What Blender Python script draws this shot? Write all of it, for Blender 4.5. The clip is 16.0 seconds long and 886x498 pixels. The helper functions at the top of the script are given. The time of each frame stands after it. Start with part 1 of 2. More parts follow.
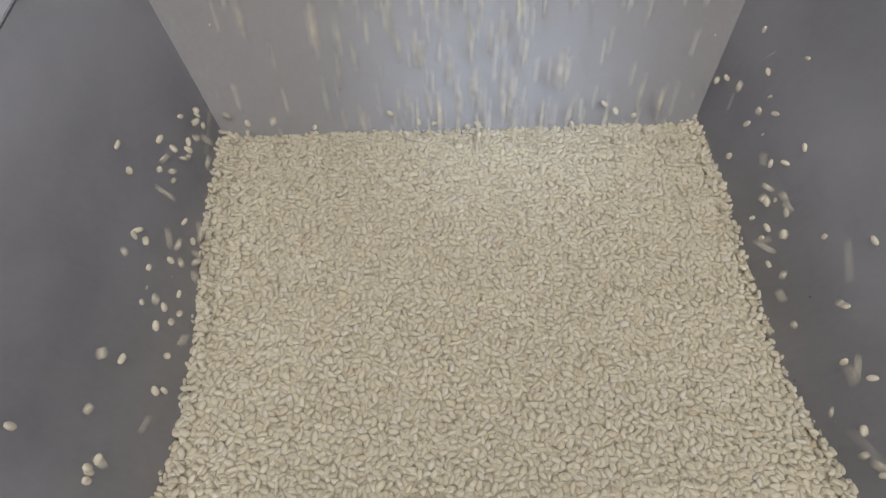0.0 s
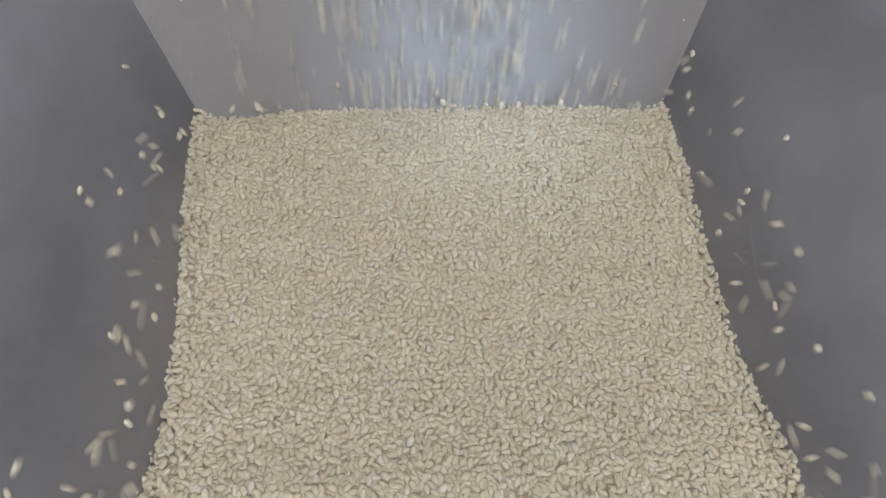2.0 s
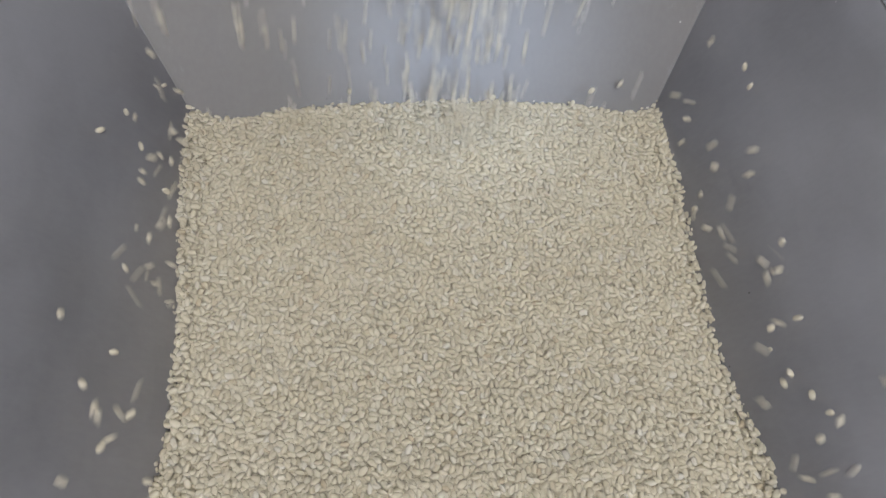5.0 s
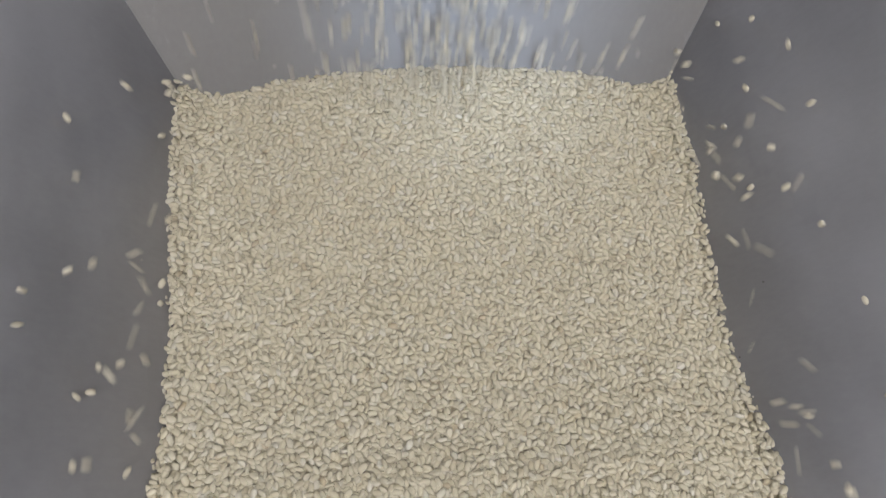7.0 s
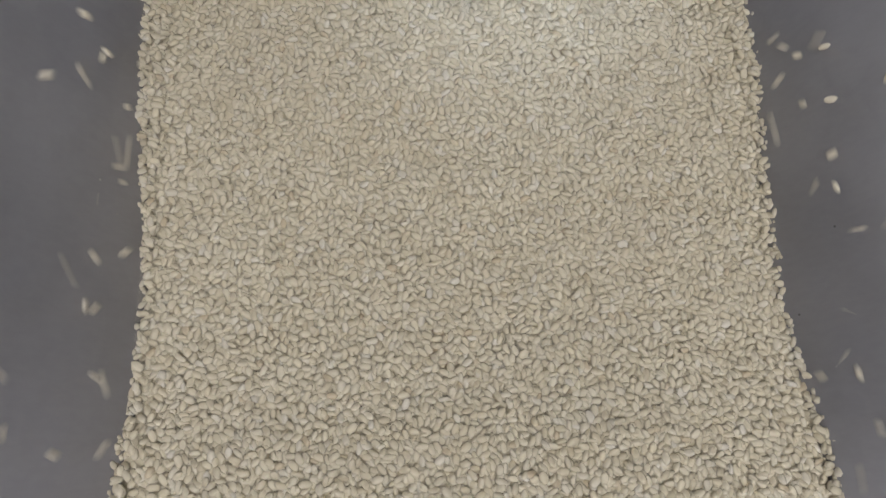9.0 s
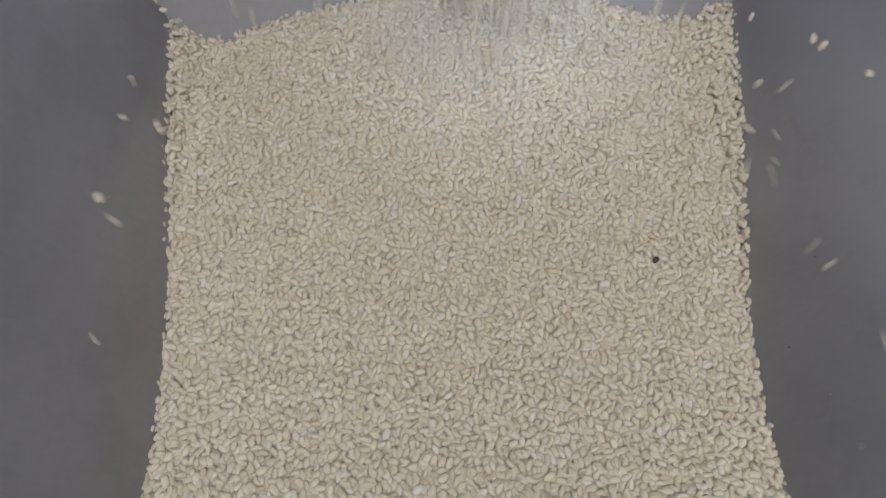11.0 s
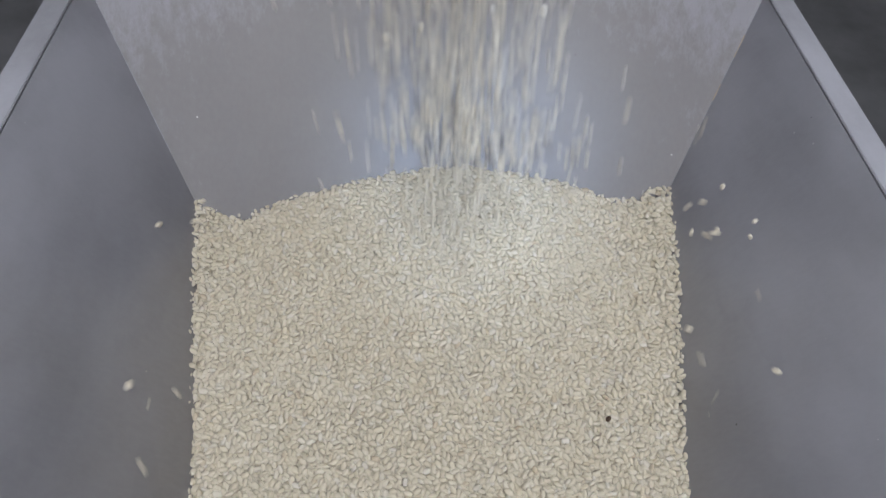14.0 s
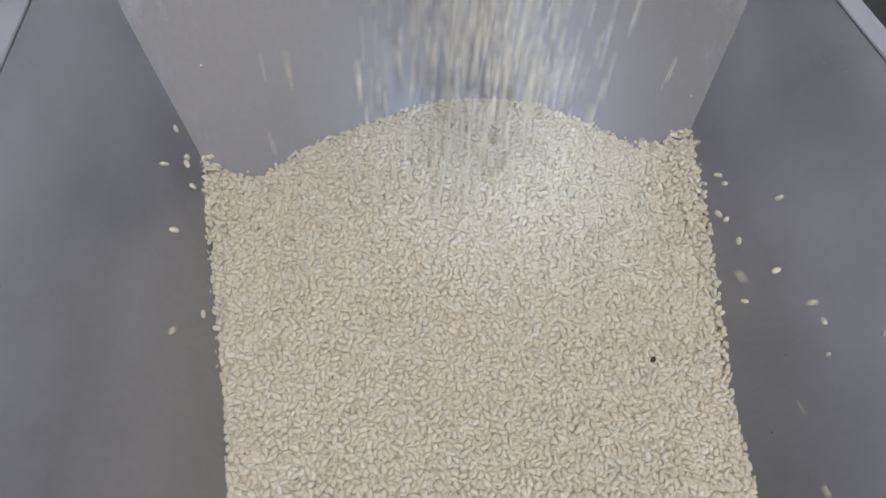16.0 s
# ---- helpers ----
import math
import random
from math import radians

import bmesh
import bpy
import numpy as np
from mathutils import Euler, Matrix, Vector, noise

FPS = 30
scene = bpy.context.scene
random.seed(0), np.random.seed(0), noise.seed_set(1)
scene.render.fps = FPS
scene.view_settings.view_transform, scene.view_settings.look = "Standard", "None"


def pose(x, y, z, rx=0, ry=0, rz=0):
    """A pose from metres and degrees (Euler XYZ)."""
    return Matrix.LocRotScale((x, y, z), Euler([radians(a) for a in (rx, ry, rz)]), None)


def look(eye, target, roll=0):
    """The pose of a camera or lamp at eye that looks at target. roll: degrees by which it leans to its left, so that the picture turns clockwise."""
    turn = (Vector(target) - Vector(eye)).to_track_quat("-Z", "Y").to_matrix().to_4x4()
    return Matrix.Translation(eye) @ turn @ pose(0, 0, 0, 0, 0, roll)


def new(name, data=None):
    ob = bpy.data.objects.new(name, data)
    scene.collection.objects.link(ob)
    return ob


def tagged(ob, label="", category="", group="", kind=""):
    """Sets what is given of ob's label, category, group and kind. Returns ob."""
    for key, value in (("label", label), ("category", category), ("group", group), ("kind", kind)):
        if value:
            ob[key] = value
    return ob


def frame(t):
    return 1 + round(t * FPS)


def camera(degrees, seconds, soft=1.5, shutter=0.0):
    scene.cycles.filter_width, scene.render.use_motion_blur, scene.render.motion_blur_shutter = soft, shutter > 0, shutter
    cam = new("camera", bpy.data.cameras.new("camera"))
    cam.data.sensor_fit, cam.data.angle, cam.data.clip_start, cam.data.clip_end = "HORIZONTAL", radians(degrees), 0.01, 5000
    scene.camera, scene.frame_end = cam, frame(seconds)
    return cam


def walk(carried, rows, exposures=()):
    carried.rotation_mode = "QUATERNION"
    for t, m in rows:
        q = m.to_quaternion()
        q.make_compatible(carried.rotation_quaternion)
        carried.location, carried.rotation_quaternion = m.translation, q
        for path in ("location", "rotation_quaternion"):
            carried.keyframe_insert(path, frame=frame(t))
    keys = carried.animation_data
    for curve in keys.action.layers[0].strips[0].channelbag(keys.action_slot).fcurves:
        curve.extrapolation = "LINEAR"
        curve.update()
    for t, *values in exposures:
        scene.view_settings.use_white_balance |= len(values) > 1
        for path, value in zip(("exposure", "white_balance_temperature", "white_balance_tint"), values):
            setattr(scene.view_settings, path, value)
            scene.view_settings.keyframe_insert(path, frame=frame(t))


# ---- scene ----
cam = camera(67.8, 16.0, soft=1.3, shutter=0.19)
PATH = [
    (0.0, pose(-0.0216, -0.2527, 0.2206, 36.80, 0.96, -3.49)),
    (0.5, pose(-0.0279, -0.2528, 0.2159, 35.39, -0.25, -4.15)),
    (1.0, pose(-0.0288, -0.2425, 0.2191, 32.60, -0.87, -4.43)),
    (1.5, pose(-0.0255, -0.2463, 0.2309, 32.19, -1.04, -4.62)),
    (2.0, pose(-0.0262, -0.2463, 0.2367, 32.51, -1.68, -5.09)),
    (2.5, pose(-0.0191, -0.2448, 0.2370, 32.48, -0.86, -4.69)),
    (3.0, pose(-0.0244, -0.2441, 0.2355, 32.96, -1.36, -5.02)),
    (3.5, pose(-0.0330, -0.2310, 0.2394, 31.22, -3.40, -5.81)),
    (6.0, pose(-0.0318, -0.2234, 0.2549, 27.16, -3.45, -5.39)),
    (6.5, pose(-0.0273, -0.2172, 0.2505, 25.48, -2.42, -5.26)),
    (7.0, pose(-0.0288, -0.2045, 0.2503, 23.27, -3.10, -5.35)),
    (7.5, pose(-0.0224, -0.1968, 0.2530, 20.55, -2.19, -5.02)),
    (8.0, pose(-0.0096, -0.2010, 0.2452, 19.67, -0.45, -4.59)),
    (8.5, pose(-0.0200, -0.1937, 0.2262, 18.78, -1.92, -3.97)),
    (8.7, pose(-0.0210, -0.1930, 0.2195, 18.10, -1.90, -3.60)),
    (9.7, pose(-0.0180, -0.2130, 0.1980, 22.00, -1.60, -2.40)),
    (10.8, pose(-0.0150, -0.2350, 0.1940, 28.80, -1.30, -1.60)),
    (11.0, pose(-0.0110, -0.2414, 0.1966, 32.31, -1.07, -1.17)),
    (11.5, pose(0.0196, -0.2548, 0.2114, 38.27, 4.26, 1.36)),
    (12.0, pose(0.0079, -0.2555, 0.2284, 38.14, 1.73, 0.50)),
    (12.5, pose(0.0110, -0.2454, 0.2392, 37.06, 0.99, 0.16)),
    (13.0, pose(0.0020, -0.2381, 0.2517, 35.99, -0.32, -0.62)),
    (13.5, pose(-0.0116, -0.2290, 0.2645, 35.85, -2.26, -1.69)),
    (14.0, pose(-0.0153, -0.2286, 0.2636, 37.29, -2.66, -2.03)),
    (14.5, pose(-0.0190, -0.2309, 0.2593, 38.60, -2.83, -2.13)),
    (15.0, pose(-0.0181, -0.2305, 0.2522, 37.47, -3.15, -2.23)),
    (15.5, pose(-0.0148, -0.2315, 0.2485, 37.07, -3.26, -2.35)),
    (16.0, pose(-0.0529, -0.2338, 0.2387, 36.73, -4.74, -6.61)),
]
walk(cam, PATH, exposures=[(0.0, -0.67, 6900, 13.0), (3.5, -0.57, 6550, 12.0), (7.0, -0.57, 6800, 12.0), (8.0, -0.6, 6750, 11.5), (8.5, -0.74, 6830, 12.5), (11.0, -0.77, 6550, 15.0), (12.0, -0.52, 6250, 14), (14.2, -0.52, 6300, 14), (15.4, -0.6, 6700, 16), (16.0, -0.5, 6350, 15)])


# ---- light ----
world = bpy.data.worlds.new("room_air")
scene.world = world
world.use_nodes = True
world.node_tree.nodes["Background"].inputs[0].default_value = (0.75, 0.8, 0.9, 1)
world.node_tree.nodes["Background"].inputs[1].default_value = 0.05


def area_lamp(name, place, target, sx, sy, watts, colour):
    data = bpy.data.lights.new(name, "AREA")
    data.shape, data.size, data.size_y = "RECTANGLE", sx, sy
    data.energy, data.color = watts, colour
    ob = new(name, data)
    ob.matrix_world = look(place, target)
    return ob


area_lamp("ceiling_light_glow", (0.0, -0.95, 1.52), (0.0, -0.95, 0), 1.8, 1.1, 27, (0.95, 0.97, 1.0))

# added cool spot, source unseen: brightens the mound and the falling stream
spot_data = bpy.data.lights.new("added_spot_glow", "SPOT")
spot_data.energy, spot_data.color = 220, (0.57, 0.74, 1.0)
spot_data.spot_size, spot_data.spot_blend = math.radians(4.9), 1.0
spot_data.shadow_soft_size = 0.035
new("added_spot_glow", spot_data).matrix_world = look((0.03, -1.58, 1.50), (0.026, -0.016, 0.052))


# ---- materials ----
def material(name, rough=0.5, metal=0.0):
    m = bpy.data.materials.new(name)
    m.use_nodes = True
    nodes, links = m.node_tree.nodes, m.node_tree.links
    b = nodes["Principled BSDF"]
    b.inputs["Roughness"].default_value = rough
    b.inputs["Metallic"].default_value = metal
    return m, nodes, links, b


def ramp(nodes, stops):
    r = nodes.new("ShaderNodeValToRGB")
    while len(r.color_ramp.elements) < len(stops):
        r.color_ramp.elements.new(0.5)
    for e, (p, c) in zip(r.color_ramp.elements, stops):
        e.position, e.color = p, (*c, 1)
    return r


def noise_node(nodes, links, scale, detail=4, stretch=None, rough=0.55):
    tc = nodes.new("ShaderNodeTexCoord")
    n = nodes.new("ShaderNodeTexNoise")
    n.inputs["Scale"].default_value = scale
    n.inputs["Detail"].default_value = detail
    n.inputs["Roughness"].default_value = rough
    if stretch:
        mp = nodes.new("ShaderNodeMapping")
        mp.inputs["Scale"].default_value = stretch
        links.new(tc.outputs["Object"], mp.inputs["Vector"])
        links.new(mp.outputs["Vector"], n.inputs["Vector"])
    else:
        links.new(tc.outputs["Object"], n.inputs["Vector"])
    return n


def mix_colour(nodes, links, kind, fac, a, b):
    mx = nodes.new("ShaderNodeMix")
    mx.data_type, mx.blend_type = "RGBA", kind
    mx.inputs[0].default_value = fac
    links.new(a, mx.inputs[6])
    links.new(b, mx.inputs[7])
    return mx.outputs[2]


def bump_from(nodes, links, b, source, strength, distance):
    bp = nodes.new("ShaderNodeBump")
    bp.inputs["Strength"].default_value = strength
    bp.inputs["Distance"].default_value = distance
    links.new(source, bp.inputs["Height"])
    links.new(bp.outputs["Normal"], b.inputs["Normal"])


def rice_material():
    """Polished rice: pale, waxy, lets light through, with a few chalky and a few tan grains."""
    m, nodes, links, b = material("polished_rice", 0.19)
    geo = nodes.new("ShaderNodeNewGeometry")
    r = ramp(nodes, [(0.0, (0.66, 0.53, 0.34)), (0.04, (0.79, 0.71, 0.52)), (0.45, (0.825, 0.757, 0.575)), (0.85, (0.85, 0.79, 0.625)), (1.0, (0.91, 0.88, 0.79))])
    links.new(geo.outputs["Random Per Island"], r.inputs[0])
    n = noise_node(nodes, links, 260, 3)
    rn = ramp(nodes, [(0.3, (0.93, 0.92, 0.90)), (0.7, (1, 1, 1))])
    links.new(n.outputs[0], rn.inputs[0])
    colour = mix_colour(nodes, links, "MULTIPLY", 1.0, r.outputs[0], rn.outputs[0])
    links.new(colour, b.inputs["Base Color"])
    b.inputs["Specular IOR Level"].default_value = 0.6
    b.inputs["Coat Weight"].default_value, b.inputs["Coat Roughness"].default_value = 0.5, 0.10
    # waxy and half clear: light passes through, and what lies below shows a little
    tl = nodes.new("ShaderNodeBsdfTranslucent")
    tl.inputs["Color"].default_value = (0.89, 0.885, 0.895, 1)
    clear = nodes.new("ShaderNodeBsdfTransparent")
    clear.inputs["Color"].default_value = (0.97, 0.95, 0.90, 1)
    last = b.outputs[0]
    for share, other in ((0.46, tl), (0.13, clear)):
        mx = nodes.new("ShaderNodeMixShader")
        mx.inputs[0].default_value = share
        links.new(last, mx.inputs[1])
        links.new(other.outputs[0], mx.inputs[2])
        last = mx.outputs[0]
    links.new(last, nodes["Material Output"].inputs["Surface"])
    return m


def mixed(nodes, links, fac, a, b):
    """A mix of two colours by a socket."""
    mx = nodes.new("ShaderNodeMix")
    mx.data_type = "RGBA"
    links.new(fac, mx.inputs[0])
    links.new(a, mx.inputs[6])
    if isinstance(b, tuple):
        mx.inputs[7].default_value = (*b, 1)
    else:
        links.new(b, mx.inputs[7])
    return mx.outputs[2]


def math_node(nodes, links, op, a, b):
    m = nodes.new("ShaderNodeMath")
    m.operation = op
    for k, v in enumerate((a, b)):
        if isinstance(v, (int, float)):
            m.inputs[k].default_value = v
        else:
            links.new(v, m.inputs[k])
    return m.outputs[0]


def steel_material(name, tone, rough, seed, dusty=False, metal=0.4):
    m, nodes, links, b = material(name, rough, metal)
    n1 = noise_node(nodes, links, 9 + seed, 5)
    n2 = noise_node(nodes, links, 420, 3, (1.0, 1.0, 0.05))
    r1 = ramp(nodes, [(0.3, tuple(c * 0.88 for c in tone)), (0.55, tone), (0.8, tuple(min(1, c * 1.08) for c in tone))])
    links.new(n1.outputs[0], r1.inputs[0])
    r2 = ramp(nodes, [(0.35, (0.95, 0.95, 0.95)), (0.65, (1, 1, 1))])
    links.new(n2.outputs[0], r2.inputs[0])
    colour = mix_colour(nodes, links, "MULTIPLY", 1.0, r1.outputs[0], r2.outputs[0])
    # darker rubbed smears with a clear outline
    n3 = noise_node(nodes, links, 36 + seed, 7, (1.0, 0.5, 0.9), 0.45)
    smear = ramp(nodes, [(0.57, (0, 0, 0)), (0.60, (1, 1, 1))])
    links.new(n3.outputs[0], smear.inputs[0])
    colour = mixed(nodes, links, math_node(nodes, links, "MULTIPLY", smear.outputs[0], 0.09), colour, (0.14, 0.14, 0.15))
    # specks of dirt
    tc = nodes.new("ShaderNodeTexCoord")
    vo = nodes.new("ShaderNodeTexVoronoi")
    vo.inputs["Scale"].default_value = 95
    links.new(tc.outputs["Object"], vo.inputs["Vector"])
    near = math_node(nodes, links, "LESS_THAN", vo.outputs["Distance"], 0.04)
    sep = nodes.new("ShaderNodeSeparateColor")
    links.new(vo.outputs["Color"], sep.inputs[0])
    few = math_node(nodes, links, "GREATER_THAN", sep.outputs[0], 0.80)
    spot = math_node(nodes, links, "MULTIPLY", near, few)
    colour = mixed(nodes, links, math_node(nodes, links, "MULTIPLY", spot, 0.7), colour, (0.05, 0.045, 0.04))
    pale = math_node(nodes, links, "MULTIPLY", math_node(nodes, links, "LESS_THAN", vo.outputs["Distance"], 0.045),
                     math_node(nodes, links, "GREATER_THAN", sep.outputs[1], 0.82))
    colour = mixed(nodes, links, math_node(nodes, links, "MULTIPLY", pale, 0.5), colour, (0.7, 0.69, 0.66))
    if dusty:
        # caked rice dust high up in the corners
        xyz = nodes.new("ShaderNodeSeparateXYZ")
        links.new(tc.outputs["Object"], xyz.inputs[0])
        high = nodes.new("ShaderNodeMapRange")
        high.inputs["From Min"].default_value, high.inputs["From Max"].default_value = 0.045, 0.075
        links.new(xyz.outputs[2], high.inputs["Value"])
        wide = nodes.new("ShaderNodeMapRange")
        wide.inputs["From Min"].default_value, wide.inputs["From Max"].default_value = 0.07, 0.15
        links.new(math_node(nodes, links, "ABSOLUTE", xyz.outputs[0], 0), wide.inputs["Value"])
        n4 = noise_node(nodes, links, 150, 9, (1.0, 0.5, 0.5), 0.8)
        sum1 = math_node(nodes, links, "ADD", high.outputs[0], wide.outputs[0])
        sum2 = math_node(nodes, links, "ADD", math_node(nodes, links, "MULTIPLY", sum1, 0.22), n4.outputs[0])
        dust = ramp(nodes, [(0.72, (0, 0, 0)), (0.95, (1, 1, 1))])
        links.new(sum2, dust.inputs[0])
        df = math_node(nodes, links, "MULTIPLY", dust.outputs[0], 0.32)
        colour = mixed(nodes, links, df, colour, (0.30, 0.30, 0.35))
        metal = math_node(nodes, links, "SUBTRACT", metal, math_node(nodes, links, "MULTIPLY", df, 0.3))
        links.new(metal, b.inputs["Metallic"])
    else:
        # dry rice-dust film with wiped patches; light painted in, fading low and rearward
        xyz = nodes.new("ShaderNodeSeparateXYZ")
        links.new(tc.outputs["Object"], xyz.inputs[0])
        high = nodes.new("ShaderNodeMapRange")
        high.inputs["From Min"].default_value, high.inputs["From Max"].default_value = -0.03, 0.075
        links.new(xyz.outputs[2], high.inputs["Value"])
        ahead = nodes.new("ShaderNodeMapRange")
        ahead.inputs["From Min"].default_value, ahead.inputs["From Max"].default_value = 0.09, 0.0
        links.new(xyz.outputs[1], ahead.inputs["Value"])
        n5 = noise_node(nodes, links, 17 + seed, 8, (1.0, 0.6, 1.0), 0.6)
        much = math_node(nodes, links, "MULTIPLY", math_node(nodes, links, "MULTIPLY", high.outputs[0], ahead.outputs[0]), 0.2)
        film_light = ramp(nodes, [(0.42, (0.25, 0.25, 0.25)), (0.56, (0.6, 0.6, 0.6)), (0.74, (1, 1, 1))])
        links.new(math_node(nodes, links, "ADD", n5.outputs[0], much), film_light.inputs[0])
        ff = math_node(nodes, links, "MULTIPLY", math_node(nodes, links, "MULTIPLY", film_light.outputs[0], math_node(nodes, links, "ADD", 0.10, math_node(nodes, links, "MULTIPLY", high.outputs[0], 0.5))), 1.0)
        colour = mixed(nodes, links, ff, colour, (0.50, 0.51, 0.56))
        links.new(math_node(nodes, links, "SUBTRACT", metal, math_node(nodes, links, "MULTIPLY", ff, metal)), b.inputs["Metallic"])
    links.new(colour, b.inputs["Base Color"])
    rr = nodes.new("ShaderNodeMapRange")
    rr.inputs["To Min"].default_value, rr.inputs["To Max"].default_value = rough - 0.07, rough + 0.09
    links.new(n1.outputs[0], rr.inputs["Value"])
    links.new(rr.outputs[0], b.inputs["Roughness"])
    bump_from(nodes, links, b, n2.outputs[0], 0.08, 0.0005)
    return m


def plain_material(name, colour, rough, scale, metal=0.0, spread=0.2):
    m, nodes, links, b = material(name, rough, metal)
    n = noise_node(nodes, links, scale, 6)
    r = ramp(nodes, [(0.3, tuple(c * (1 - spread) for c in colour)), (0.7, tuple(min(1, c * (1 + spread)) for c in colour))])
    links.new(n.outputs[0], r.inputs[0])
    links.new(r.outputs[0], b.inputs["Base Color"])
    bump_from(nodes, links, b, n.outputs[0], 0.15, 0.002)
    return m


RICE = rice_material()
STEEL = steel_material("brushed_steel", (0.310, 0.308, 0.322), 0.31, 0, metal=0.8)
# same sheet steel, dusty; base darkened to offset the lamps facing the back wall
STEEL_BACK = steel_material("dimmed_dusty_steel", (0.155, 0.149, 0.146), 0.50, 1, True, metal=0.28)
LIP = steel_material("worn_steel_lip", (0.27, 0.27, 0.28), 0.55, 3)
FLOOR = plain_material("dark_concrete", (0.20, 0.20, 0.205), 0.8, 6)
PLASTER = plain_material("painted_plaster", (0.55, 0.55, 0.56), 0.7, 3, spread=0.05)
HUSK = plain_material("brown_husk", (0.06, 0.035, 0.02), 0.7, 900)
RUST = plain_material("rusty_scratch", (0.27, 0.22, 0.17), 0.6, 700)
WELD = steel_material("weld_bead", (0.20, 0.20, 0.21), 0.6, 5)


def glow_material(name, colour, strength):
    m, nodes, links, b = material(name, 0.5)
    b.inputs["Emission Color"].default_value = (*colour, 1)
    b.inputs["Emission Strength"].default_value = strength
    return m


GLOW = glow_material("lit_diffuser", (0.95, 0.97, 1.0), 5.0)


# ---- building helpers ----
def empty(name):
    return new(name)


def link_mesh(name, bm, mat, parent=None, label="", smooth=False):
    me = bpy.data.meshes.new(name)
    bm.normal_update()
    bm.to_mesh(me)
    bm.free()
    me.materials.append(mat)
    if smooth:
        me.polygons.foreach_set("use_smooth", [True] * len(me.polygons))
    ob = new(name, me)
    ob.parent = parent
    if label:
        ob["label"] = label
    return ob


part = link_mesh


def box(bm, lo, hi, bevel=0.0):
    made = bmesh.ops.create_cube(bm, size=1.0)
    size = [h - l for l, h in zip(lo, hi)]
    mid = [(h + l) / 2 for l, h in zip(lo, hi)]
    for v in made["verts"]:
        v.co = Vector(c * s + m for c, s, m in zip(v.co, size, mid))
    if bevel:
        bmesh.ops.bevel(bm, geom=list({e for v in made["verts"] for e in v.link_edges}), offset=bevel, segments=2, affect="EDGES")


def slab(bm, quad, thick, inward):
    """A plate: its inner face is quad, its thickness goes away from the point inward."""
    q = [Vector(p) for p in quad]
    n = (q[1] - q[0]).cross(q[3] - q[0]).normalized()
    if n.dot(Vector(inward) - q[0]) > 0:
        n = -n
    a = [bm.verts.new(p) for p in q]
    c = [bm.verts.new(p + n * thick) for p in q]
    bm.faces.new(a)
    bm.faces.new(c[::-1])
    for i in range(4):
        bm.faces.new((a[i], c[i], c[(i + 1) % 4], a[(i + 1) % 4]))
    bmesh.ops.recalc_face_normals(bm, faces=bm.faces[:])


# ---- room ----
def room():
    for name, lo, hi, mat in (
            ("floor", (-2.2, -2.4, -1.05), (2.2, 2.2, -0.95), FLOOR),
            ("ceiling", (-2.2, -2.4, 1.6), (2.2, 2.2, 1.7), PLASTER),
            ("wall_north", (-2.2, 2.0, -0.95), (2.2, 2.2, 1.6), PLASTER),
            ("wall_south", (-2.2, -2.4, -0.95), (2.2, -2.2, 1.6), PLASTER),
            ("wall_west", (-2.2, -2.2, -0.95), (-2.0, 2.0, 1.6), PLASTER),
            ("wall_east", (2.0, -2.2, -0.95), (2.2, 2.0, 1.6), PLASTER)):
        bm = bmesh.new()
        box(bm, lo, hi)
        tagged(link_mesh(name, bm, mat), kind="structure")


room()

# ---- hopper ----
W, SIDE, BACK, RIM, LOW, LONG = 0.1225, 0.61, 0.964, 0.081, -0.11, 0.36


def half(z):
    return W + SIDE * z


def back_y(z):
    return BACK * z


def front_y(z):
    return -LONG - BACK * z


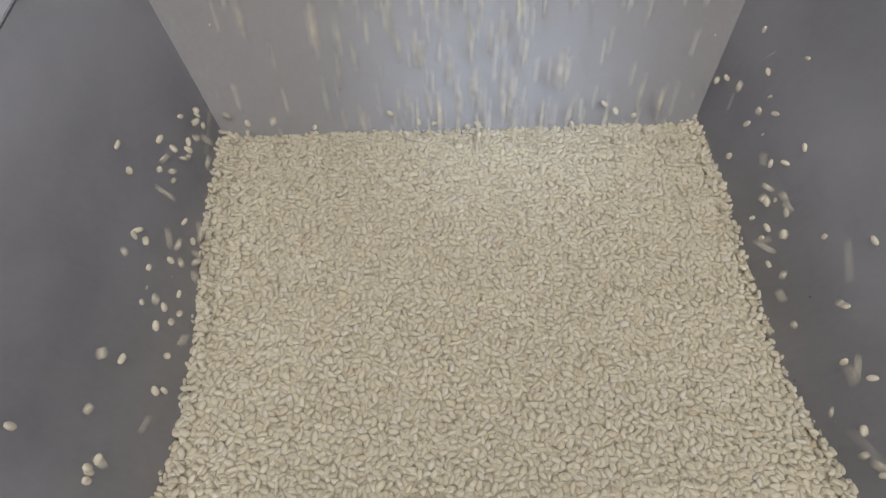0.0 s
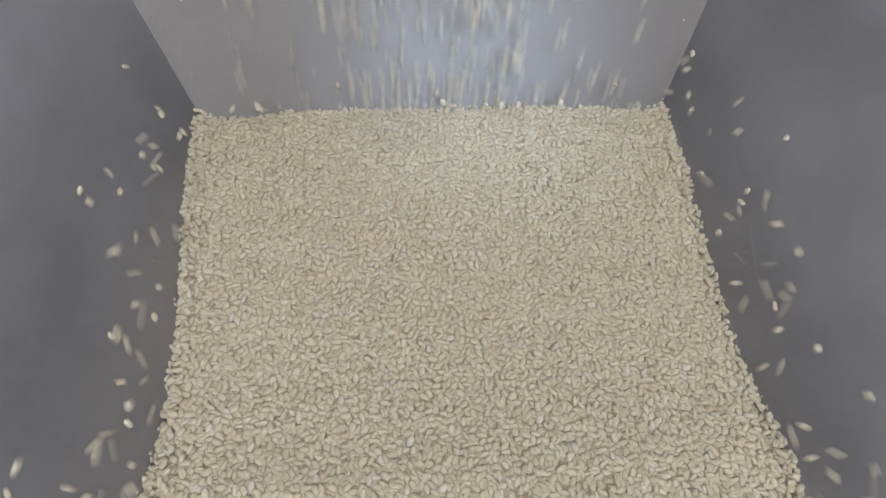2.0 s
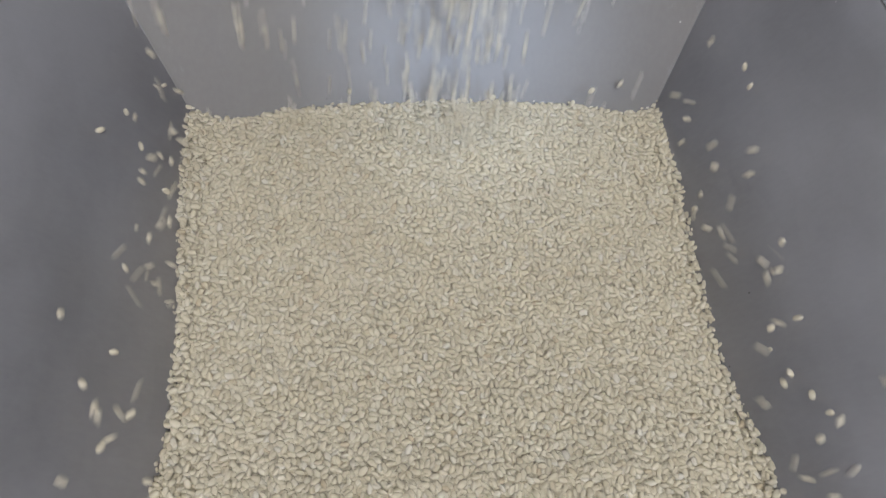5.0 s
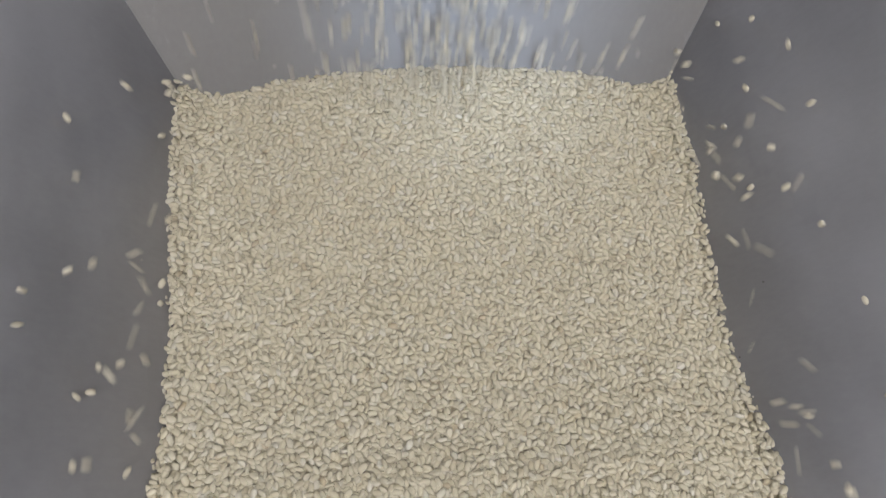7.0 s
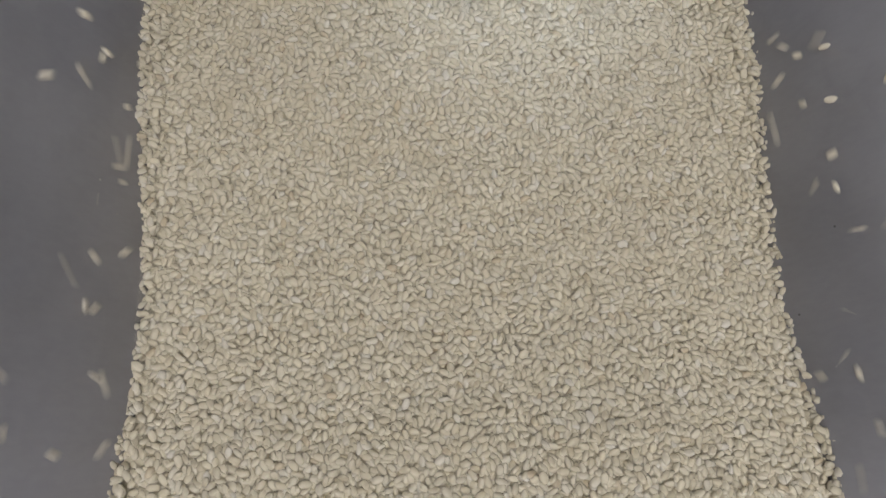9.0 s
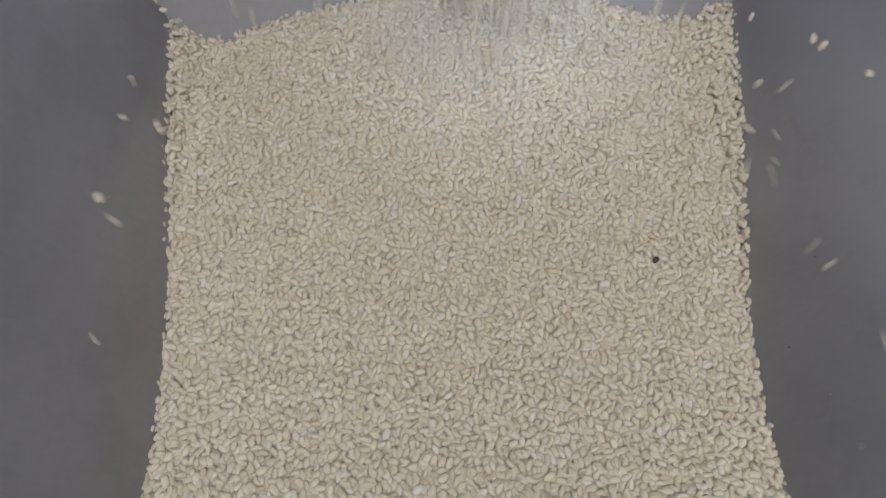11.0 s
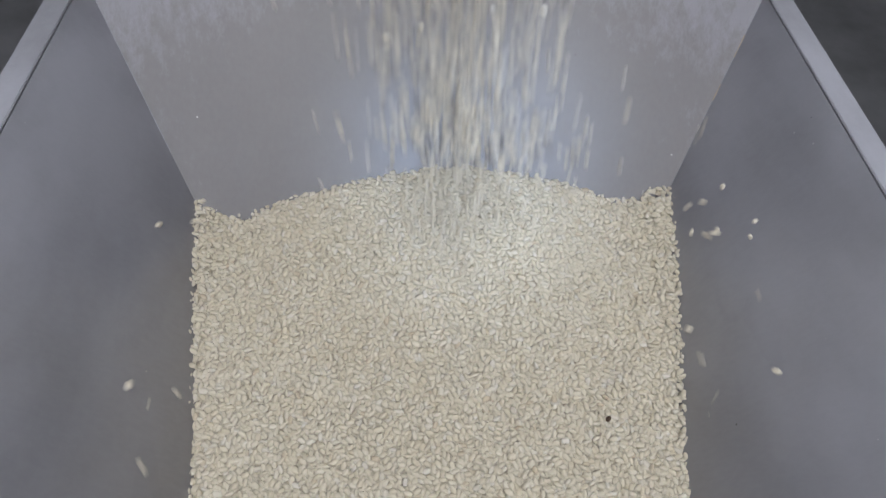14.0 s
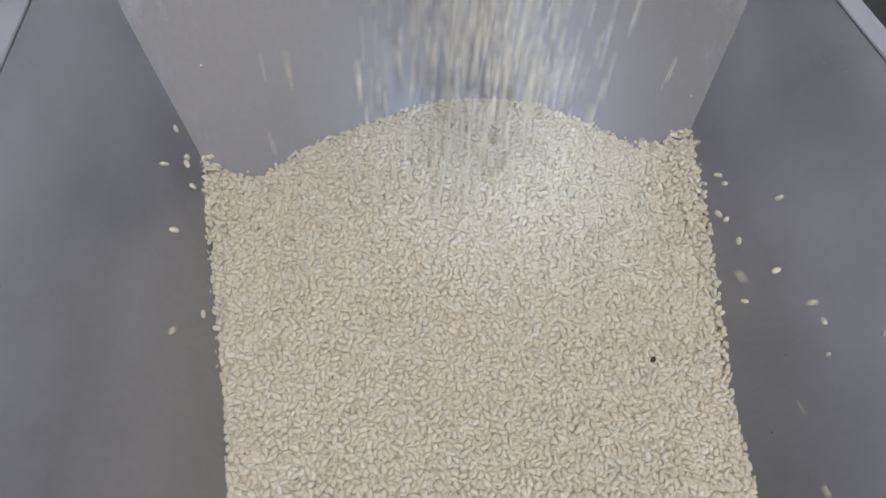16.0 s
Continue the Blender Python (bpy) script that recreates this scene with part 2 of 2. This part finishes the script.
def hopper():
    top = empty("hopper")
    tagged(top, "square steel hopper with four sloping sheet walls", "hopper")
    mid = (0, -0.18, 0.0)
    th = 0.0025
    x1, x0, b1, b0, f1, f0 = half(RIM), half(LOW), back_y(RIM), back_y(LOW), front_y(RIM), front_y(LOW)
    wt = RIM - 0.0012
    wx, wb, wf = half(wt), back_y(wt), front_y(wt)
    panels = {
        "back_wall": [(-x0, b0, LOW), (x0, b0, LOW), (wx, wb, wt), (-wx, wb, wt)],
        "front_wall": [(-x0, f0, LOW), (x0, f0, LOW), (wx, wf, wt), (-wx, wf, wt)],
        "left_wall": [(-x0, f0, LOW), (-x0, b0, LOW), (-wx, wb, wt), (-wx, wf, wt)],
        "right_wall": [(x0, f0, LOW), (x0, b0, LOW), (wx, wb, wt), (wx, wf, wt)]}
    for name, quad in panels.items():
        bm = bmesh.new()
        slab(bm, quad, th, mid)
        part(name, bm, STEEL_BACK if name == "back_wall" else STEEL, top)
    bm = bmesh.new()
    box(bm, (-x0, f0, LOW - 0.004), (x0, b0, LOW))
    part("bottom_plate", bm, STEEL, top)
    # folded lip along the top edges, with a thin open seam to the wall
    lip, low, gap = 0.0115, RIM - 0.0010, 0.0003
    xi, bi, fi = half(low) + gap, back_y(low) + gap, front_y(low) - gap
    for name, lo, hi in (
            ("left_lip", (-x1 - lip, f1 - lip, low), (-xi, b1 + lip, RIM)),
            ("right_lip", (xi, f1 - lip, low), (x1 + lip, b1 + lip, RIM)),
            ("back_lip", (-xi + gap, bi, low), (xi - gap, b1 + lip, RIM)),
            ("front_lip", (-xi + gap, f1 - lip, low), (xi - gap, fi, RIM))):
        bm = bmesh.new()
        box(bm, lo, hi, 0.0003)
        part(name, bm, LIP, top)
    # weld beads in the rear corners
    def rod(z0, z1, sgn, r):
        bm = bmesh.new()
        steps = 14
        rings = []
        for i in range(steps + 1):
            z = z0 + (z1 - z0) * i / steps
            c = Vector((sgn * (half(z) - 0.0002), back_y(z) - 0.0002, z))
            rad = r * (0.75 + 0.5 * noise.noise(c * 400))
            rings.append([bm.verts.new(c + Vector((math.cos(a), math.sin(a) * 0.8, 0)) * rad) for a in (k * math.pi / 3 for k in range(6))])
        for p, q in zip(rings, rings[1:]):
            for k in range(6):
                bm.faces.new((p[k], p[(k + 1) % 6], q[(k + 1) % 6], q[k]))
        bm.faces.new(rings[0][::-1])
        bm.faces.new(rings[-1])
        return bm
    part("weld_bead", rod(0.020, 0.079, -1, 0.00026), WELD, top, "thin bright weld bead in the corner")
    part("weld_bead", rod(0.041, 0.047, 1, 0.00042), RUST, top, "short rusty weld bead")
    part("weld_bead", rod(0.057, 0.065, 1, 0.00042), RUST, top, "short rusty weld bead")
    # machine body that carries the hopper
    bm = bmesh.new()
    box(bm, (-0.13, -0.33, -0.95), (0.13, -0.03, LOW - 0.004), 0.006)
    tagged(link_mesh("machine_body", bm, FLOOR), "dark painted machine body under the hopper", "machine")


hopper()


def ceiling_light(y, hx, hy, glow, label):
    top = empty("ceiling_light")
    tagged(top, label, "ceiling light")
    bm = bmesh.new()
    box(bm, (-hx - 0.02, y - hy - 0.02, 1.56), (hx + 0.02, y + hy + 0.02, 1.6), 0.004)
    part("housing", bm, PLASTER, top)
    bm = bmesh.new()
    box(bm, (-hx, y - hy, 1.545), (hx, y + hy, 1.559))
    part("diffuser", bm, glow, top)


ceiling_light(-0.95, 0.9, 0.55, GLOW, "wide neutral white ceiling light panel, lit")


# housing and lens made up for the added cool spot, out of view
def added_spotlight(x, y):
    top = empty("added_spotlight")
    tagged(top, "added unseen round fixture for the cool light on the mound", "spotlight")
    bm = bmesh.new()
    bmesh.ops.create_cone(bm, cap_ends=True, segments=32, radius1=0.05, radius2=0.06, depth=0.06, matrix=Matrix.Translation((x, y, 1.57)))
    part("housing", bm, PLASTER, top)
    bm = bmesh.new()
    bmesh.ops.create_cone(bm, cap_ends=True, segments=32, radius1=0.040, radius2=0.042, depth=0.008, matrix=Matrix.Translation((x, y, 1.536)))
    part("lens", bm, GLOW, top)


added_spotlight(0.03, -1.58)

# ---- rice ----
def smooth_step(a, b, t):
    s = min(1.0, max(0.0, (t - a) / (b - a)))
    return s * s * (3 - 2 * s)


def surface(x, y, t):
    """Height of the rice at (x, y) and t seconds."""
    u = min(max(-y, -0.03), 0.19)
    e = smooth_step(8.0, 11.3, t)
    early = -0.0085 - 0.02 * x + 0.095 * u - 2.13 * u * u + 8.62 * u ** 3
    late = 0.0025 + 0.02 * x - 0.132 * u - 1.263 * u * u + 5.754 * u ** 3
    tall = np.interp(t, [0, 3.5, 7, 11.5, 14.5, 16], [-0.001, 0.001, 0.0045, 0.009, 0.010, 0.0148])
    dip = np.interp(t, [0, 3.5, 7, 11.5, 16], [0.001, 0.003, 0.004, 0.004, 0.006])
    m = tall * math.exp(-(abs(x - 0.007) / 0.064) ** 2.5)
    m -= dip * (math.exp(-((x + 0.1) / 0.018) ** 2) + 0.7 * math.exp(-((x - 0.1) / 0.018) ** 2))
    return early * (1 - e) + late * e + m * math.exp(-(max(0, u) / 0.075) ** 2)


def grain_shape(seg=8, rings=6, size=(0.0041, 0.0026, 0.0018)):
    """Points and triangles of one short flat-sided grain along x, blunt at one end with the notch of the lost germ."""
    pts, tri = [], []

    def squared(v, power):
        return math.copysign(abs(v) ** power, v)

    for i in range(rings + 1):
        a = math.pi * i / rings
        for j in range(1 if i in (0, rings) else seg):
            b = 2 * math.pi * j / seg
            x, wide = -squared(math.cos(a), 0.9), abs(math.sin(a)) ** 0.8
            y, z = wide * squared(math.cos(b), 0.85), wide * squared(math.sin(b), 0.55)
            if i >= rings - 1 and y > 0.2:
                x -= 0.2
            pts.append((x * size[0] / 2, y * size[1] / 2, z * size[2] / 2))
    for j in range(seg):
        k = (j + 1) % seg
        tri.append((0, 1 + k, 1 + j))
        for i in range(1, rings - 1):
            p, q = 1 + (i - 1) * seg, 1 + i * seg
            tri.append((p + j, p + k, q + k))
            tri.append((p + j, q + k, q + j))
        last = 1 + (rings - 2) * seg
        tri.append((last + j, last + k, len(pts) - 1))
    return np.array(pts), np.array(tri)


GRAIN = grain_shape()
GRAIN_SMALL = grain_shape(6, 4)


def turns(yaw, pitch, roll):
    cz, sz, cy, sy, cx, sx = np.cos(yaw), np.sin(yaw), np.cos(pitch), np.sin(pitch), np.cos(roll), np.sin(roll)
    m = np.empty((len(yaw), 3, 3))
    m[:, 0, 0], m[:, 0, 1], m[:, 0, 2] = cz * cy, cz * sy * sx - sz * cx, cz * sy * cx + sz * sx
    m[:, 1, 0], m[:, 1, 1], m[:, 1, 2] = sz * cy, sz * sy * sx + cz * cx, sz * sy * cx - cz * sx
    m[:, 2, 0], m[:, 2, 1], m[:, 2, 2] = -sy, cy * sx, cy * cx
    return m


def grains_mesh(name, sets, bed=None):
    """Many grains as one mesh, from sets of (places, yaw, pitch, roll, size, shape); bed: points and triangles under them."""
    vs, fs, count = [], [], 0
    for places, yaw, pitch, roll, size, (p, f) in sets:
        v = np.einsum("nij,kj->nki", turns(yaw, pitch, roll), p) * size[:, None, None] + places[:, None, :]
        vs.append(v.reshape(-1, 3))
        fs.append((f[None] + (np.arange(len(places)) * len(p))[:, None, None]).reshape(-1, 3) + count)
        count += len(vs[-1])
    if bed is not None:
        vs.append(bed[0])
        fs.append(bed[1] + count)
    v, tri = np.concatenate(vs), np.concatenate(fs)
    me = bpy.data.meshes.new(name)
    me.vertices.add(len(v))
    me.vertices.foreach_set("co", v.astype(np.float32).ravel())
    me.loops.add(len(tri) * 3)
    me.loops.foreach_set("vertex_index", tri.astype(np.int32).ravel())
    me.polygons.add(len(tri))
    me.polygons.foreach_set("loop_start", np.arange(0, len(tri) * 3, 3, dtype=np.int32))
    me.polygons.foreach_set("use_smooth", np.ones(len(tri), dtype=bool))
    me.update(calc_edges=True)
    me.materials.append(RICE)
    return me


RNG = np.random.default_rng(7)
PX, PY = 0.0225, 0.0225
PATCHES = []


def scatter_layer(tries=1500, clear=0.00138):
    """Grains strewn flat on one square piece, close but hardly overlapping: x, y and yaw of each."""
    kept, discs = [], np.zeros((0, 2))
    for _ in range(tries):
        x, y, yaw = RNG.uniform(-PX / 2, PX / 2), RNG.uniform(-PY / 2, PY / 2), RNG.uniform(0, 2 * math.pi)
        c = np.array([x, y]) + np.outer((-0.00095, 0.0, 0.00095), (math.cos(yaw), math.sin(yaw)))
        if len(discs):
            d = c[:, None] - discs[None]
            d -= np.round(d / (PX, PY)) * (PX, PY)
            if np.min((d ** 2).sum(2)) < clear ** 2:
                continue
        kept.append((x, y, yaw))
        discs = np.concatenate([discs, c])
    return np.array(kept)


LAYERS = [scatter_layer() for _ in range(14)]


def rice_patch(parent, xc, yc, near):
    """One piece of the rice's surface: loose layers of grains over a bed."""
    sets = []
    for layer in range(3 if near else 1):
        g = LAYERS[RNG.integers(len(LAYERS))].copy()
        for _ in range(RNG.integers(4)):
            g = np.stack([-g[:, 1], g[:, 0], g[:, 2] + math.pi / 2], 1)
        wx = np.abs(g[:, 0] + xc)
        g, wx = g[wx < 0.1365], wx[wx < 0.1365]
        n = len(g)
        if n == 0:
            continue
        q = np.stack([g[:, 0], g[:, 1], RNG.normal(-0.00055 * layer, 0.0003, n)], 1)
        q[:, 2] += np.where(wx > 0.112, RNG.uniform(0, 0.0024, n), 0)
        # most lie flat, some stand on their thin side
        edge = RNG.random(n) < 0.22
        roll = np.where(edge, RNG.choice((-1, 1), n) * RNG.uniform(0.8, 1.5, n), RNG.normal(0, 0.32, n))
        sets.append((q, g[:, 2], np.clip(RNG.normal(0, 0.30, n), -1.1, 1.1), roll,
                     np.clip(RNG.normal(0.98, 0.09, n), 0.62, 1.22), GRAIN if near and layer == 0 else GRAIN_SMALL))
    if not sets:
        return
    # bed of rice just under the loose layers
    g = 4
    bx, by = np.meshgrid(np.linspace(-PX / 2 - 0.003, PX / 2 + 0.003, g), np.linspace(-PY / 2 - 0.003, PY / 2 + 0.003, g))
    bx = np.clip(bx + xc, -0.133, 0.133) - xc
    bed = np.stack([bx.ravel(), by.ravel(), np.full(g * g, -0.0011)], 1)
    bt = []
    for j in range(g - 1):
        for i in range(g - 1):
            a = j * g + i
            bt += [(a, a + 1, a + g + 1), (a, a + g + 1, a + g)]
    ob = new("rice_patch", grains_mesh("rice_patch", sets, (bed, np.array(bt))))
    ob.parent = parent
    PATCHES.append((ob, xc, yc))


def rice_heap():
    top = empty("rice_heap")
    tagged(top, "heap of polished white short-grain rice filling the hopper", "rice", kind="stuff")
    pitch = 0.0212
    for j in range(18):
        for i in range(14):
            xc = (i - 6.5 + 0.5 * (j % 2)) * pitch
            yc = 0.0135 - j * pitch + RNG.uniform(-0.0015, 0.0015)
            if abs(xc) < 0.142:
                rice_patch(top, xc, yc, yc > -0.25)
    return top


rice_heap()


BROAD = 16


def falling_clump(k):
    """A loose cluster of falling grains: thin and wide, or thick and narrow."""
    broad = k < BROAD
    m = 56 if broad else 62
    x = RNG.normal(0.0, 0.046, m) if broad else RNG.normal(0.0, 0.0165, m)
    y = RNG.normal(-0.012, 0.010, m) if broad else RNG.normal(-0.020, 0.015, m)
    z = RNG.uniform(-0.05, 0.05, m)
    # some grains run down in short files
    files = RNG.choice((1, 1, 1, 1, 2), m)
    pick = np.repeat(np.arange(m), files)
    n = len(pick)
    order = np.concatenate([np.arange(f) for f in files])
    q = np.stack([np.clip(x, -0.09, 0.09)[pick] + RNG.normal(0, 0.0006, n), y[pick] + RNG.normal(0, 0.0005, n),
                  z[pick] + order * RNG.uniform(0.004, 0.009, n)], 1)
    ob = new("falling_rice", grains_mesh("falling_rice", [(q, RNG.uniform(0, 6.28, n), RNG.normal(1.57, 0.5, n), RNG.normal(0, 0.9, n),
                                                           RNG.normal(0.98, 0.08, n), GRAIN_SMALL)]))
    tagged(ob, "loose cluster of white rice grains falling into the hopper", "rice", "falling rice", "stuff")
    return ob


CLUMPS = [falling_clump(k) for k in range(BROAD + 34)]


def loose_grains():
    zero = np.zeros(1)
    one = grains_mesh("rice_grain", [(np.zeros((1, 3)), zero, zero, zero, np.ones(1), GRAIN)])
    made = []
    for k in range(290):
        ob = new("rice_grain", one)
        tagged(ob, "single white rice grain bouncing above the heap", "rice grain", "bouncing rice grains")
        made.append(ob)
    return made


GRAINS = loose_grains()


def husk_speck():
    bm = bmesh.new()
    bmesh.ops.create_icosphere(bm, subdivisions=2, radius=0.0011)
    for v in bm.verts:
        v.co.x *= 1.5
        v.co += Vector((noise.noise(v.co * 1500), noise.noise(v.co * 1700), 0)) * 0.0002
    ob = link_mesh("husk_speck", bm, HUSK, smooth=True)
    ob.matrix_world = pose(0.077, -0.112, surface(0.077, -0.112, 12.5) + 0.0012, 10, 5, 40)
    tagged(ob, "small dark brown husk speck lying on the rice", "husk")


husk_speck()


# ---- what moves ----
def patch_rows(xc, yc, rr):
    """The surface rises and sinks; where the stream lands the grains keep shifting."""
    rows = []
    d = 0.006
    stir = 0.0007 * math.exp(-(max(0, -yc) / 0.09) ** 2)
    if stir > 0.0002:
        times = [k / 10 for k in range(161)]
    else:
        stir = 0
        times = [0, 1.75, 3.5, 5, 6.5, 8] + [8 + 0.4 * k for k in range(1, 10)] + [12.5, 13.5, 14.5, 15.3, 16]
    for t in times:
        gx = (surface(xc + d, yc, t) - surface(xc - d, yc, t)) / (2 * d)
        gy = (surface(xc, yc + d, t) - surface(xc, yc - d, t)) / (2 * d)
        j = [stir * rr.uniform(-1, 1) for _ in range(3)]
        rows.append((t, pose(xc + j[0], yc + j[1], surface(xc, yc, t) + 0.3 * j[2],
                             math.degrees(math.atan(gy)), -math.degrees(math.atan(gx)), 2000 * stir * rr.uniform(-1, 1))))
    return rows


def fall_rows(k):
    """Falls from above into the heap, a step each thirtieth of a second, then starts again from above."""
    rr = random.Random(k)
    broad = k < BROAD
    begin = 0.0 if broad else 0.8 + (k - BROAD) * 0.39
    rows, n = [], (k % 6) - 5
    if begin > 0:
        rows = [(0.0, pose(0, 0, -0.10)), (begin, pose(0, 0, -0.10))]
        n += 6 * math.ceil((begin * FPS + 6) / 6)
    while n <= 480:
        # the stream spreads as it falls; its thin wide part dies down later on
        dx = max(-0.05, min(0.05, rr.gauss(0.003, 0.012 if broad else 0.009)))
        dy = rr.uniform(-0.008, 0.008)
        last = 6
        idle = broad and rr.random() < np.interp(n / FPS, [2, 6, 11, 16], [0.0, 0.3, 0.75, 0.75])
        if not idle:
            for j, z in enumerate((0.19, 0.115, 0.04, -0.035, -0.11)):
                if 0 <= n + j <= 480:
                    rows.append(((n + j) / FPS, pose(dx * (0.62 + 0.25 * j), dy, z)))
        if (idle or last == 6) and 0 <= n + last - 1 <= 480:
            rows.append(((n + last - 1) / FPS, pose(dx * 1.7, dy, -0.115)))
        n += last
    if rows[0][0] > 0:
        rows.insert(0, (0.0, pose(0, 0, -0.10)))
    if rows[-1][0] < 16:
        rows.append((16.0, pose(0, 0, -0.10)))
    return rows


def hop_rows(k):
    """One grain's hops: up from the heap near a wall, out over the wall's foot, and back."""
    rr = random.Random(100 + k)
    rows = []
    ang = [rr.uniform(0, 360) for _ in range(3)]

    def add(tt, x, y, z):
        for i in range(3):
            ang[i] += rr.uniform(-45, 45)
        rows.append((round(tt * FPS) / FPS, pose(x, y, z, *ang)))

    side = -1 if k % 2 else 1
    at_back = k >= 225
    t = -rr.uniform(0.0, 0.3)
    while t < 16.3:
        act = np.interp(t, [0, 3.5, 7.5, 11.5, 16], [1, 0.85, 0.55, 0.42, 0.36])
        if at_back:
            xa, ya = rr.uniform(-0.11, 0.11), rr.uniform(-0.03, -0.004)
            xb, yb = xa + rr.uniform(-0.02, 0.02), ya - rr.uniform(0.0, 0.03)
            dur, out = rr.uniform(0.07, 0.14), 0.0
        else:
            xa, ya = side * (0.121 - rr.uniform(0, 0.012)), rr.uniform(-0.23, 0.0)
            xb, yb = side * (0.119 - rr.uniform(0, 0.012)), max(-0.25, min(0.0, ya - rr.uniform(-0.12, 0.19)))
            dur = rr.choice((rr.uniform(0.09, 0.14), rr.uniform(0.12, 0.17), rr.uniform(0.15, 0.22)))
        up = 9.81 * dur * dur / 8
        if not at_back:
            out = side * rr.uniform(0.4, 0.98) * (SIDE * up + 0.003)
        za, zb = surface(xa, ya, max(t, 0)) - 0.0025, surface(xb, yb, max(t, 0)) - 0.0025
        for s in (0.0, 0.25, 0.5, 0.75, 1.0):
            lift = 4 * s * (1 - s)
            tt = t + dur * s
            if 0 <= tt <= 16.0:
                add(tt, xa + (xb - xa) * s + out * lift, ya + (yb - ya) * s, za + (zb - za) * s + up * lift)
        t += dur + rr.uniform(0.0, 0.05) / act ** 2.8
    if rows[0][0] > 0:
        rows.insert(0, (0.0, rows[0][1]))
    if rows[-1][0] < 16.0:
        rows.append((16.0, rows[-1][1]))
    return rows


def motions():
    rr = random.Random(3)
    for ob, xc, yc in PATCHES:
        walk(ob, patch_rows(xc, yc, rr))
    for k, ob in enumerate(CLUMPS):
        walk(ob, fall_rows(k))
    for k, ob in enumerate(GRAINS):
        walk(ob, hop_rows(k))


motions()
